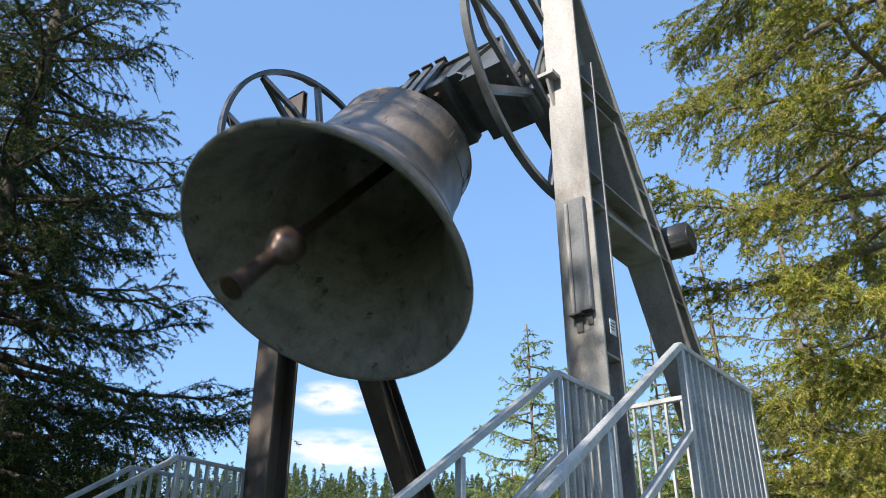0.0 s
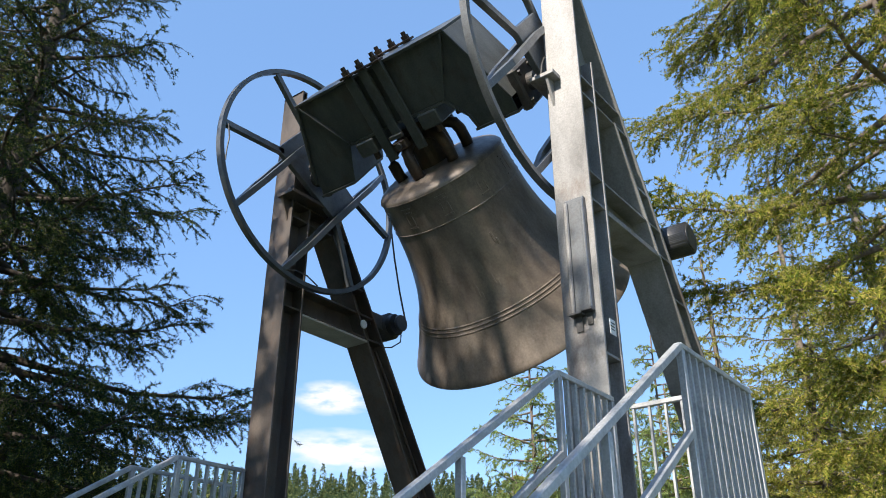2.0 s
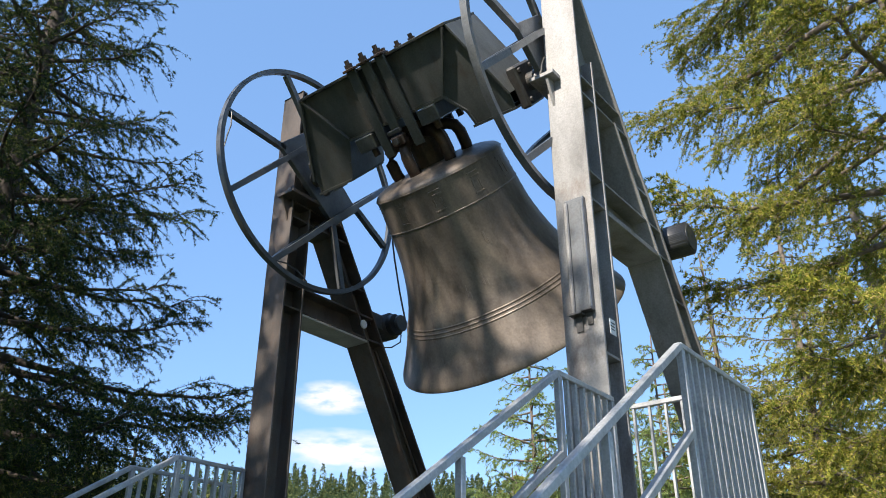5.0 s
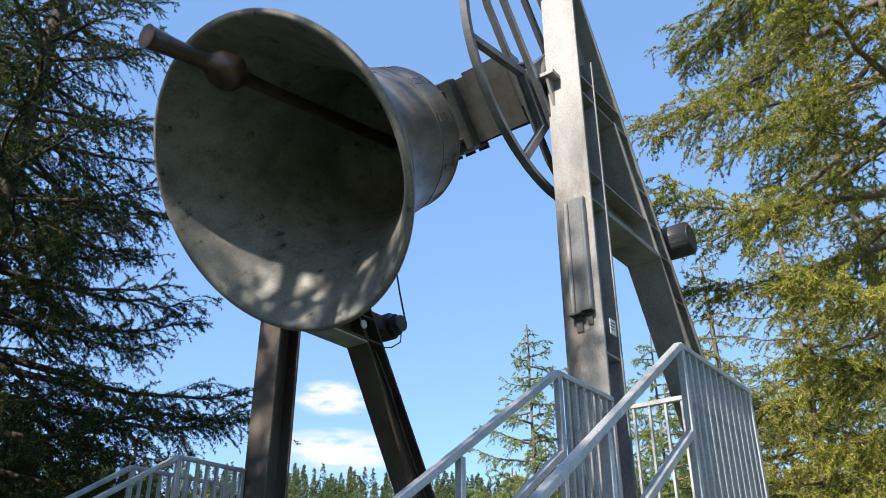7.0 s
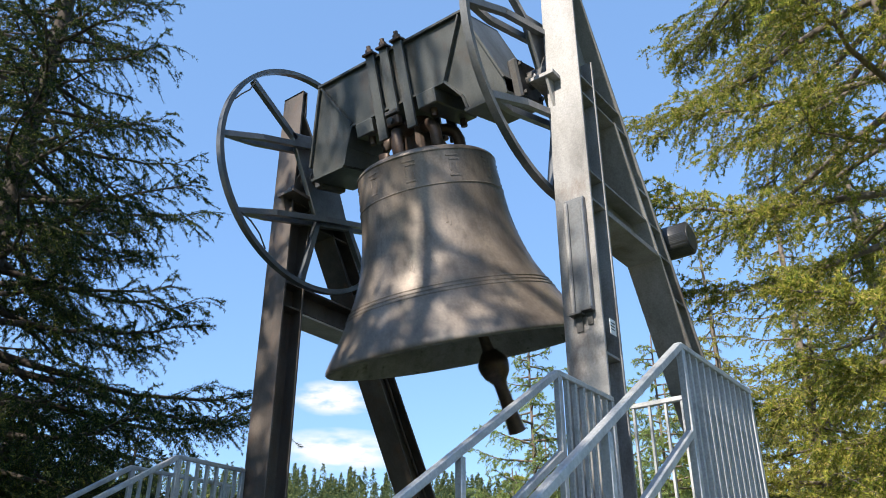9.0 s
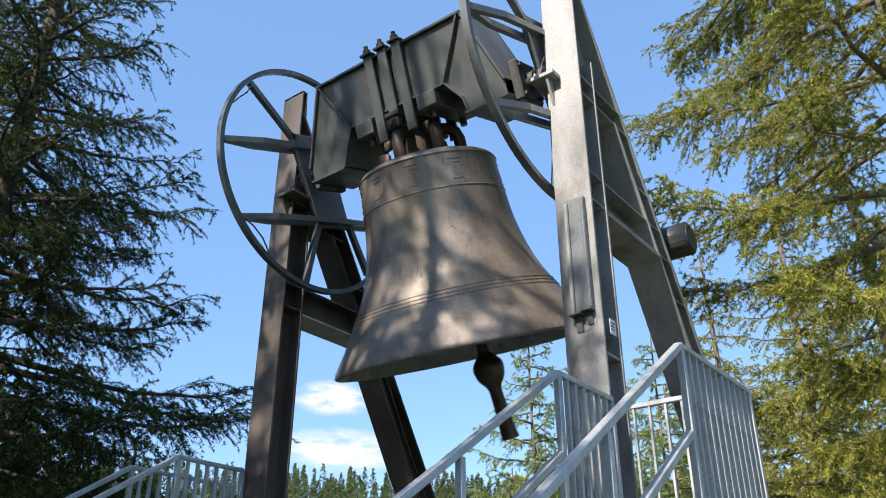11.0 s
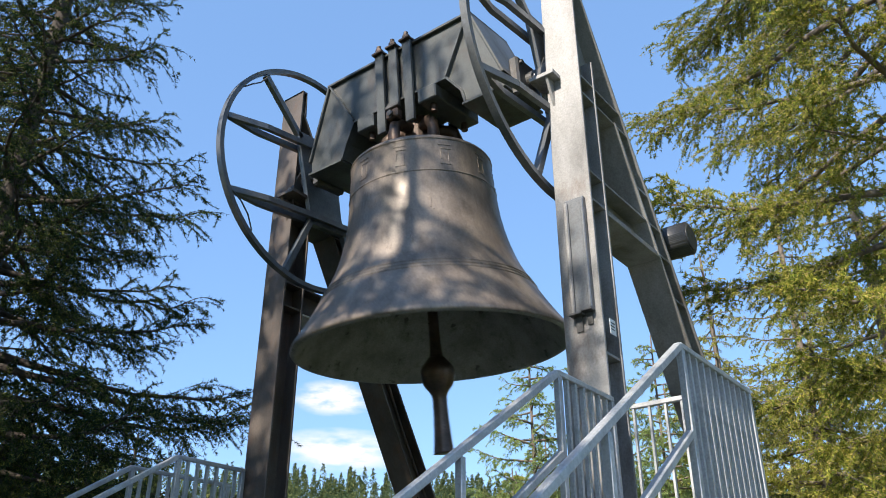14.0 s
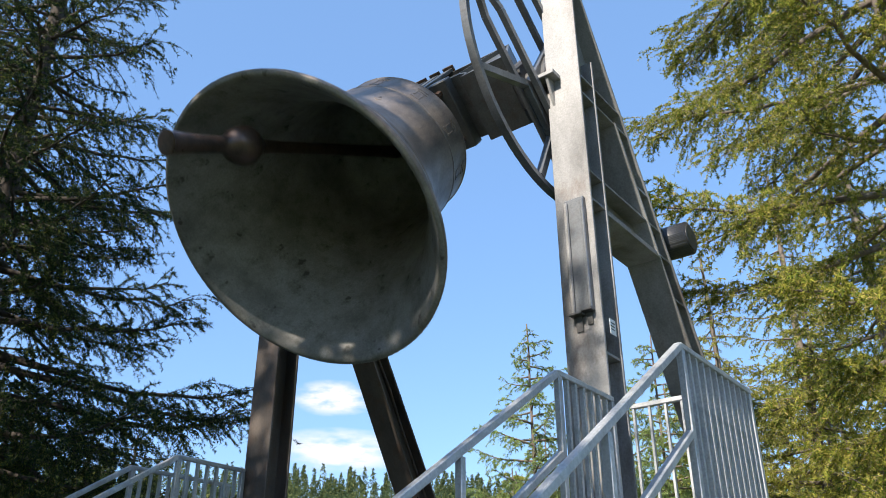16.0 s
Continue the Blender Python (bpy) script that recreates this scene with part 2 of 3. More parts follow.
def bell_frame(s, label, paint):
    """An A-shaped frame of welded plates: an upright front leg, a raking back leg, a web and stiffeners. s is its side along x."""
    ob = tagged(new("bell_frame"), label, "bell frame", group="bell frames")
    ob.location = (0, 0, AXIS)
    xa, xb = sorted((s * 1.60, s * 1.92))
    xm = s * 1.76
    foot = 0.25 - AXIS
    t = 0.025
    top = 1.2
    part("front_flange", box((xa, -0.17, foot), (xb, -0.17 + t, top), 0.004), paint, ob)
    part("inner_flange", box((xa, 0.085, foot), (xb, 0.085 + t, 0.0), 0.004), paint, ob)
    z1, z2 = 0.9, foot
    part("back_flange", prism_x([(back_outer(z1) - 0.03, z1), (back_outer(z1), z1), (back_outer(z2), z2), (back_outer(z2) - 0.03, z2)], xa, xb, 0.004), paint, ob)
    z1 = -0.45
    part("back_inner_flange", prism_x([(back_inner(z1), z1), (back_inner(z1) + 0.03, z1), (back_inner(z2) + 0.03, z2), (back_inner(z2), z2)], xa, xb, 0.004), paint, ob)
    # webs
    part("front_web", box((xm - 0.008, -0.145, foot), (xm + 0.008, 0.085, -0.47)), paint, ob)
    part("back_web", prism_x([(back_inner(-0.47) + 0.02, -0.47), (back_outer(-0.47) - 0.02, -0.47), (back_outer(foot) - 0.02, foot), (back_inner(foot) + 0.02, foot)], xm - 0.008, xm + 0.008), paint, ob)
    head = [(-0.145, -0.468), (-0.145, 1.18), (-0.10, 1.18), (back_outer(0.85) - 0.02, 0.85), (back_outer(-0.468) - 0.02, -0.468)]
    part("head_web", prism_x(head, xm - 0.008, xm + 0.008), paint, ob)
    part("cross_web", prism_x([(0.112, -1.523), (0.112, -1.242), (back_inner(-1.242) - 0.002, -1.242), (back_inner(-1.523) - 0.002, -1.523)], xm - 0.008, xm + 0.008), paint, ob)
    part("head_cap", prism_x([(-0.17, 1.2), (-0.10, 1.2), (back_outer(0.85), 0.87), (back_outer(0.85) - 0.03, 0.85), (-0.11, 1.17), (-0.17, 1.17)], xa, xb, 0.003), paint, ob)
    # The left flange carries its underside light as a paler colour.
    part("cross_flange", box((xa, 0.112, -1.55), (xb, back_inner(-1.55) - 0.002, -1.525), 0.003), LIT_UNDERSIDE if s < 0 else paint, ob)
    for z in (-0.28, -0.46, -1.24, -1.50):
        part("stiffener", box((xa + 0.012, -0.144, z - 0.01), (xb - 0.012, 0.084, z + 0.01)), paint, ob)
        if z < -1:
            part("stiffener", box((xa + 0.012, 0.111, z - 0.01), (xb - 0.012, back_inner(z) - 0.002, z + 0.01)), paint, ob)
        elif z < -0.4:
            part("stiffener", box((xa + 0.012, 0.111, z - 0.01), (xb - 0.012, back_inner(z) - 0.002, z + 0.01)), paint, ob)
        if z < -0.4:
            part("stiffener", box((xa + 0.012, back_inner(z) + 0.032, z - 0.01), (xb - 0.012, back_outer(z) - 0.031, z + 0.01)), paint, ob)
        else:
            part("stiffener", box((xa + 0.012, 0.111, z - 0.01), (xb - 0.012, back_outer(z) - 0.031, z + 0.01)), paint, ob)
    for z in (-0.95, -1.86, -2.8) if s > 0 else (-0.95,):
        part("stiffener", box((xa + 0.012, back_inner(z) + 0.032, z - 0.01), (xb - 0.012, back_outer(z) - 0.031, z + 0.01)), paint, ob)
    if s > 0:
        part("stiffener", box((xa + 0.012, -0.144, -2.79), (xb - 0.012, 0.084, -2.77)), paint, ob)
    # bearing
    pad = part("bearing_pad", box((s * 1.60 - 0.1, -0.30, -0.275), (s * 1.60 + 0.14, 0.28, -0.235), 0.004), paint, ob)
    part("pad_rib", prism_x([(-0.28, -0.275), (-0.171, -0.275), (-0.171, -0.52)], s * 1.66 - 0.012, s * 1.66 + 0.012), paint, pad)
    for y in (-0.24, 0.23):
        nut = part("pad_bolt", rod((s * 1.53, y, -0.234), (s * 1.53, y, -0.19), 0.03, sides=6), STEEL_DARK, ob)
        part("bolt_end", rod((s * 1.53, y, -0.19), (s * 1.53, y, -0.165), 0.016, sides=10), STEEL_DARK, nut)
    part("bearing_block", prism_x([(-0.2, -0.234), (0.2, -0.234), (0.15, 0.0), (0.09, 0.13), (-0.09, 0.13), (-0.15, 0.0)], s * 1.60 - 0.11, s * 1.60 - 0.002 * s + 0.0 * s, 0.01), STEEL_DARK, ob)
    part("foot_plate", box((xa - 0.1, -0.28, foot), (xb + 0.1, 0.22, foot + 0.04), 0.004), paint, ob)
    part("foot_plate", box((xa - 0.1, back_inner(foot) - 0.12, foot - 0.002), (xb + 0.1, back_outer(foot) + 0.12, foot + 0.036), 0.004), paint, ob)
    return ob


frame_left = bell_frame(-1, "brown-stained welded steel bell frame, shade darkened into its colour, on a concrete plinth", STEEL_BROWN_SHADED)
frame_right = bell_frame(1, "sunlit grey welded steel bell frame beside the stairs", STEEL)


# ---- the swinging bell ----
def build_bell():
    ob = tagged(new("swinging_bell"), "large brown bronze bell swinging under a grey steel yoke", "bell")
    ob.location = (0, 0, AXIS)
    shoulder = smoothed([(0.0, -0.335), (0.3, -0.34), (0.52, -0.36), (0.64, -0.395), (0.682, -0.425)], 4)
    flank = smoothed([(0.694, -0.445), (0.692, -0.50), (0.695, -0.60), (0.713, -0.80), (0.738, -1.05), (0.79, -1.30), (0.872, -1.55), (1.0, -1.80), (1.115, -2.0), (1.20, -2.13), (1.258, -2.22), (1.27, -2.258)], 6)
    body = part("bell_body", lathe(shoulder + flank + [(1.262, -2.27)]), BRONZE, ob, "brown patinated bronze outside", True)
    inner = smoothed([(1.262, -2.27), (1.215, -2.27), (1.13, -2.15), (1.03, -1.99), (0.91, -1.78), (0.80, -1.52), (0.71, -1.2), (0.65, -0.85), (0.60, -0.6), (0.45, -0.5), (0.0, -0.47)])
    part("bell_inside", lathe(inner), BRONZE_INSIDE, body, "grey-green bell inside and lip", True)

    def radius(z):
        return float(np.interp(-z, [-q[1] for q in flank], [q[0] for q in flank]))

    for z in (-0.455, -0.79, -1.745, -1.78, -1.815):
        r = radius(z)
        part("raised_ring", lathe([(radius(z + 0.012) - 0.004, z + 0.012), (r + 0.005, z + 0.006), (r + 0.006, z - 0.004), (radius(z - 0.012) - 0.004, z - 0.012)]), BRONZE, body, smooth=True)
    # worn raised signs round the shoulder and on the flank: plain bars
    def sign(az, z, wide, tall):
        r = radius(z)
        a = radians(az)
        lean = math.atan2(radius(z - 0.05) - radius(z + 0.05), 0.1)
        made = box((-wide / 2, -0.012, -tall / 2), (wide / 2, 0.004, tall / 2), 0.002)
        m = Matrix.Translation((r * math.cos(a), r * math.sin(a), z)) @ Matrix.Rotation(a - math.pi / 2, 4, "Z") @ Matrix.Rotation(lean, 4, "X")
        bmesh.ops.transform(made, verts=made.verts[:], matrix=m)
        part("raised_sign", made, BRONZE, body)

    for az in range(-170, 180, 34):
        sign(az, -0.52, 0.12, 0.014)
        sign(az + 1, -0.56, 0.10, 0.014)
        sign(az - 3, -0.63, 0.014, 0.09)
        sign(az + 3, -0.65, 0.014, 0.10)
        sign(az, -0.72, 0.10, 0.016)
    for az, z in ((-48, -1.12), (-62, -1.45), (-75, -1.5)):
        sign(az, z, 0.022, 0.12)
        sign(az + 2, z - 0.05, 0.022, 0.07)
    # canons of the crown
    for k in range(6):
        a = k * math.pi / 3 + 0.5
        cx, cy = math.cos(a), math.sin(a)
        part("canon", pipe([(cx * r, cy * r, z) for r, z in ((0.37, -0.37), (0.385, -0.30), (0.385, -0.16), (0.36, -0.08), (0.29, -0.03), (0.2, -0.015), (0.1, -0.01))], 0.06, 12), IRON, ob, "dark bronze crown loop", True)
    part("crown_core", rod((0, 0, -0.37), (0, 0, 0.12), 0.17, 0.15, 20), IRON, ob)
    # yoke: a plate girder with an arched cut-out over the crown
    face = [(-1.22, 0.0), (-0.92, 0.79), (0.92, 0.79), (1.22, 0.0), (1.22, -0.13), (0.80, -0.13), (0.77, 0.02), (0.61, 0.23), (-0.58, 0.24), (-0.69, 0.04), (-0.76, -0.13), (-1.22, -0.13)]
    yoke = part("yoke", prism_y(face, -0.30, -0.28, 0.003), STEEL_YOKE, ob, "dull grey steel plate-girder yoke")
    part("back_plate", prism_y(face, 0.28, 0.30, 0.003), STEEL_YOKE, yoke)
    part("top_plate", box((-0.94, -0.335, 0.792), (0.94, 0.335, 0.818), 0.003), STEEL_YOKE, yoke)
    arch = [(-0.58, 0.24), (-0.69, 0.04), (-0.76, -0.13)], [(0.61, 0.23), (0.77, 0.02), (0.80, -0.13)]
    for s, run in zip((-1, 1), arch):
        part("end_plate", prism_y([(s * 0.92, 0.788), (s * 0.945, 0.792), (s * 1.245, 0.0), (s * 1.22, 0.0)], -0.33, 0.33, 0.003), STEEL_YOKE, yoke)
        part("bottom_plate", prism_y([(s * 1.24, -0.132), (s * 0.77, -0.132), (s * 0.77, -0.155), (s * 1.24, -0.155)], -0.33, 0.33), STEEL_YOKE, yoke)
        (xa, za), (xb, zb), (xc, zc) = run
        for side in (-1, 1):
            part("gusset", bar((s * 0.90, side * 0.32, 0.78), (xa, side * 0.32, za), 0.018, 0.042, up=(0, 1, 0)), STEEL_YOKE, yoke)
        part("arch_plate", bar((xa, 0, za - 0.012), (xb, 0, zb - 0.012), 0.66, 0.022), STEEL_YOKE, yoke)
        part("arch_plate", bar((xb + s * 0.002, 0, zb - 0.014), (xc + s * 0.002, 0, zc), 0.66, 0.022), STEEL_YOKE, yoke)
        part("axle", rod((s * 1.2, 0, 0), (s * 1.62, 0, 0), 0.085, 0.085, 24), STEEL_DARK, ob, smooth=False)
        hub = part("axle_block", box((s * 1.27 - 0.05, -0.2, -0.2), (s * 1.27 + 0.05, 0.2, 0.2), 0.02), STEEL_DARK, ob)
        for y in (-0.14, 0.14):
            for z in (-0.14, 0.14):
                part("hub_bolt", rod((s * 1.32, y, z), (s * 1.345, y, z), 0.026, sides=6), STEEL_DARK, hub)
    part("arch_plate", prism_y([(-0.58, 0.238), (0.61, 0.228), (0.61, 0.206), (-0.58, 0.216)], -0.33, 0.33), STEEL_YOKE, yoke)
    for x, low in ((-0.175, -0.09), (0.005, 0.13), (0.185, -0.09)):
        for s in (-1, 1):
            st = part("strap", box((x - 0.052, s * 0.355 - 0.018, low), (x + 0.052, s * 0.355 + 0.018, 0.822), 0.004), STEEL_YOKE, ob, "dull steel hanging strap")
            part("washer", box((x - 0.066, s * 0.355 - 0.05, 0.823), (x + 0.066, s * 0.355 + 0.05, 0.848), 0.004), IRON, st, "rusty washer")
            part("nut", rod((x, s * 0.355, 0.848), (x, s * 0.355, 0.89), 0.04, sides=6), IRON, st)
            part("bolt_end", rod((x, s * 0.355, 0.89), (x, s * 0.355, 0.93), 0.024, sides=10), IRON, st)
    for s in (-1, 1):
        part("strap_pad", box((-0.075, s * 0.40 - 0.024, 0.10), (0.085, s * 0.40 + 0.024, 0.145), 0.008), STEEL_DARK, ob)
        clamp = part("crown_clamp", box((-0.07, s * 0.385 - 0.045, -0.02), (0.08, s * 0.385 + 0.045, 0.08), 0.015), IRON, ob)
        part("clamp_bolt", rod((0.005, s * 0.43, 0.03), (0.005, s * 0.46, 0.03), 0.032, sides=6), STEEL_DARK, clamp)
    for x in (0.39, -0.40):
        lug = part("clamp_lug", box((x - 0.11, -0.36, 0.05), (x + 0.11, 0.36, 0.205), 0.012), STEEL_YOKE, ob)
        for y in (-0.25, 0.25):
            part("lug_bolt", rod((x, y, -0.03), (x, y, 0.05), 0.035, sides=6), IRON, lug)
    for s in (-1, 1):
        build_wheel(ob, s)
    clap_mesh = lathe(smoothed([(0.0, 0.06), (0.06, 0.05), (0.055, -0.3), (0.05, -1.2), (0.055, -1.70), (0.085, -1.78), (0.145, -1.86), (0.155, -1.93), (0.13, -2.02), (0.075, -2.10), (0.065, -2.2), (0.075, -2.45), (0.088, -2.60), (0.088, -2.62), (0.0, -2.622)], 4), 24)
    me = bpy.data.meshes.new("clapper")
    bmesh.ops.recalc_face_normals(clap_mesh, faces=clap_mesh.faces[:])
    clap_mesh.to_mesh(me)
    clap_mesh.free()
    me.materials.append(CLAPPER_IRON)
    me.shade_smooth()
    clap = new("clapper", me)
    clap.parent = ob
    clap["label"] = "dark rusty iron clapper with a ball"
    return ob, clap


def build_wheel(ob, s):
    x = s * 1.50
    R = 1.30
    bm = bmesh.new()
    sides, rings = 96, []
    section = [(-0.032, 0.0), (0.032, 0.0), (0.032, -0.05), (-0.032, -0.05)]
    for i in range(sides):
        a = 2 * math.pi * i / sides
        rings.append([bm.verts.new((x + u, (R + v) * math.cos(a), (R + v) * math.sin(a))) for u, v in section])
    for i in range(sides):
        a, b = rings[i], rings[(i + 1) % sides]
        for j in range(4):
            bm.faces.new((a[j], a[(j + 1) % 4], b[(j + 1) % 4], b[j]))
    wheel = part("rope_wheel", bm, STEEL_WHEEL, ob, "grey steel drive wheel rim")
    bars = [((-1.2, 0.31), (0.0, 0.36)), ((0.0, 0.36), (1.2, 0.31)), ((-1.15, -0.5), (0.0, -0.48)), ((0.0, -0.48), (1.15, -0.5)),
            ((-0.71, 1.02), (-0.2, 0.45)), ((0.40, 1.17), (0.33, 0.36)), ((-0.42, -1.17), (-0.04, -0.48)), ((0.60, -1.08), (0.42, -0.45))]
    for k, (u, v) in enumerate(bars):
        if k < 4:
            rim, hub = (u, v) if k % 2 == 0 else (v, u)
            mid = (rim[0] * 0.62 + hub[0] * 0.38, rim[1] * 0.62 + hub[1] * 0.38)
            for off in (-0.075, 0.075):
                part("spoke", bar((x, *rim), (x + off, *mid), 0.05, 0.06), STEEL_WHEEL, wheel)
                part("spoke", bar((x + off, *mid), (x + off, *hub), 0.05, 0.06), STEEL_WHEEL, wheel)
        else:
            part("spoke", bar((x, *u), (x, *v), 0.06, 0.06), STEEL_WHEEL, wheel)
    for run in (((-0.70, 1.0), (-0.80, 0.88), (-0.92, 0.80), (-1.02, 0.72)), ((-1.13, -0.52), (-1.02, -0.60), (-0.93, -0.72), (-0.88, -0.88))):
        part("hanging_chain", pipe([(x + s * -0.03, u, v) for u, v in run], 0.008), STEEL_DARK, wheel)
    part("hub_plate", prism_x([(-0.26, 0.52), (0.3, 0.52), (0.42, -0.55), (-0.06, -0.55)], x - 0.03, x + 0.03, 0.005), STEEL_WHEEL, wheel)


bell, clapper = build_bell()


# ---- stairs and railings ----
DECK = AXIS - 3.13 - 1.05
RAIL = AXIS - 3.13
STAIR_TOP = -0.92
SLOPE = 0.653


def stairs(x0, x1, label):
    ob = tagged(new("steel_stairs"), label, "stairs", group="stairs to the landings")
    part("landing", box((x0, STAIR_TOP, DECK - 0.05), (x1, 1.3, DECK), 0.004), GALVANISED, ob)
    n = int(DECK / 0.18)
    run = DECK / SLOPE
    for i in range(1, n):
        z = DECK - i * DECK / n
        y = STAIR_TOP - i * run / n
        part("tread", box((x0 + 0.04, y, z - 0.035), (x1 - 0.04, y + run / n + 0.02, z), 0.003), GALVANISED, ob)
    for x in (x0, x1 - 0.012):
        part("stringer", prism_x([(STAIR_TOP, DECK), (STAIR_TOP, DECK - 0.25), (STAIR_TOP - run + 0.3, 0.0), (STAIR_TOP - run - 0.1, 0.0), (STAIR_TOP - run - 0.1, 0.14)], x, x + 0.012), GALVANISED, ob)
    for x in (x0 + 0.06, x1 - 0.06):
        for y in (-0.8, 1.2):
            part("support_post", box((x - 0.04, y - 0.04, 0.0), (x + 0.04, y + 0.04, DECK - 0.05)), GALVANISED, ob)


def railing(x, y_end, label, far_rail=None):
    """A landing rail with upright bars and a sloping handrail with a second rail along the stairs."""
    ob = tagged(new("railing"), label, "railing", group="galvanised railings")
    part("top_rail", box((x - 0.022, STAIR_TOP - 0.02, RAIL - 0.035), (x + 0.022, y_end, RAIL), 0.004), GALVANISED, ob)
    part("bottom_rail", box((x - 0.02, STAIR_TOP, DECK + 0.08), (x + 0.02, y_end, DECK + 0.11), 0.003), GALVANISED, ob)
    run = DECK / SLOPE
    foot = STAIR_TOP - run
    for dz in (0.0, -0.5):
        part("handrail" if dz == 0 else "middle_rail", bar((x, STAIR_TOP - 0.015, RAIL - 0.02 + dz), (x, foot, RAIL - 0.02 + dz - DECK), 0.045, 0.045, 0.006), GALVANISED, ob)
    part("post", box((x - 0.02, STAIR_TOP - 0.02, DECK - 0.1), (x + 0.02, STAIR_TOP + 0.025, RAIL - 0.036), 0.003), GALVANISED, ob)
    part("post", box((x - 0.02, y_end - 0.04, DECK - 0.1), (x + 0.02, y_end, RAIL - 0.036), 0.003), GALVANISED, ob)
    for k in (0.31, 0.63, 0.95):
        y = STAIR_TOP - run * k
        part("post", box((x - 0.02, y - 0.02, DECK * (1 - k) - 0.05), (x + 0.02, y + 0.02, RAIL - 0.045 - DECK * k), 0.003), GALVANISED, ob)
    n = max(4, int((y_end - STAIR_TOP) / 0.098))
    shared = None
    for i in range(1, n):
        y = STAIR_TOP + (y_end - STAIR_TOP) * i / n
        if shared is None:
            first = part("baluster", box((-0.014, -0.013, DECK + 0.111), (0.014, 0.013, RAIL - 0.036)), GALVANISED, ob)
            shared = first.data
            first.location = (x, y, 0)
        else:
            b = new("baluster", shared)
            b.parent, b.location = ob, (x, y, 0)
    return ob


def cross_rail(x0, x1, y, label):
    ob = tagged(new("cross_railing"), label, "railing", group="galvanised railings")
    part("top_rail", box((x0, y - 0.02, RAIL - 0.035), (x1, y + 0.02, RAIL - 0.002), 0.004), GALVANISED, ob)
    n = max(3, int((x1 - x0) / 0.11))
    for i in range(n + 1):
        x = x0 + 0.02 + (x1 - x0 - 0.04) * i / n
        part("baluster", box((x - 0.008, y - 0.012, DECK), (x + 0.008, y + 0.012, RAIL - 0.036)), GALVANISED, ob)


stairs(1.95, 2.72, "galvanised steel stairs and landing beside the sunlit frame")
railing(1.935, -0.185, "galvanised railing with upright bars ending at the frame's leg")
railing(2.737, 0.21, "galvanised railing with upright bars along the landing")
cross_rail(1.96, 2.71, 0.06, "low galvanised railing across the landing's end")
stairs(-2.72, -1.95, "galvanised steel stairs and landing beside the shaded frame")
railing(-1.9, -0.185, "galvanised railing in shade ending at the frame's leg")
railing(-2.6, 0.21, "galvanised railing in shade along the far landing")


# ---- drive motors, chain, plates ----
def motor(s, z, y, label):
    ob = tagged(new("drive_motor"), label, "motor", group="drive motors")
    ob.location = (s * 1.76, y, z)
    part("housing", soften(rod((s * -0.12, 0, 0), (s * 0.30, 0, 0), 0.16, sides=72), 0.02, 2), RUBBER, ob, smooth=True)
    part("collar", soften(rod((s * -0.2, 0, 0), (s * -0.12, 0, 0), 0.13, sides=40), 0.008), RUBBER, ob)
    part("end_cap", soften(rod((s * 0.30, 0, 0), (s * 0.315, 0, 0), 0.125, sides=40), 0.006), RUBBER, ob)
    part("sprocket", soften(rod((s * -0.28, 0, 0), (s * -0.24, 0, 0), 0.10, sides=24), 0.006), STEEL_DARK, ob)
    part("shaft", rod((s * -0.24, 0, 0), (s * -0.2, 0, 0), 0.03, sides=12), STEEL_DARK, ob)
    part("mounting", box((-0.1, -0.36, -0.09), (0.1, -0.13, 0.09), 0.005), STEEL_DARK, ob)
    return ob


motor(1, AXIS - 1.2, 1.56, "black round drive motor on the sunlit frame")
motor(-1, AXIS - 1.2, 1.56, "black round drive motor on the shaded frame")
for s in (-1, 1):
    links = [(s * 1.50, 1.315, AXIS + 0.05), (s * 1.50, 1.41, AXIS - 0.4), (s * 1.50, 1.52, AXIS - 0.8), (s * 1.50, 1.655, AXIS - 1.19)]
    tagged(finish("drive_chain", pipe(links, 0.011), STEEL_DARK), "thin dark drive chain from wheel to motor", "chain", group="drive chains")
    loop = [(s * 1.57, 1.65, AXIS - 1.3), (s * 1.56, 1.63, AXIS - 1.40), (s * 1.58, 1.5, AXIS - 1.5), (s * 1.62, 1.37, AXIS - 1.53)]
    tagged(finish("motor_cable", pipe(loop, 0.008), RUBBER), "black cable looped under the drive motor", "cable", group="motor cables")


# ---- cover channel on the sunlit leg ----
def cover_channel():
    ob = tagged(new("cover_channel"), "grey folded steel channel screwed to the sunlit leg, shade darkened into its base", "channel")
    ob.location = (0, 0, AXIS)
    # Shade over the channel is put into the darker base and right profile.
    part("base_plate", box((1.70, -0.212, -2.46), (1.868, -0.172, -1.50), 0.004), STEEL_WHEEL, ob)
    part("left_profile", box((1.698, -0.236, -2.47), (1.735, -0.213, -1.53), 0.008), STEEL, ob, "rounded edge of the channel, coloured as lit")
    part("right_profile", box((1.845, -0.230, -2.45), (1.872, -0.213, -1.53), 0.006), STEEL_WHEEL, ob)
    part("end_plate", box((1.685, -0.25, -2.485), (1.79, -0.172, -2.47), 0.002), STEEL_DARK, ob)
    part("end_plate", box((1.783, -0.24, -2.465), (1.87, -0.172, -2.452), 0.002), STEEL_DARK, ob)
    # Two dark slivers shaped as the shadows below the end plates.
    part("end_shadow", prism_x([(-0.19, -2.486), (-0.172, -2.486), (-0.172, -2.60), (-0.182, -2.60)], 1.71, 1.765), STEEL_DARK, ob)
    part("end_shadow", prism_x([(-0.19, -2.467), (-0.172, -2.467), (-0.172, -2.56), (-0.182, -2.56)], 1.805, 1.85), STEEL_DARK, ob)


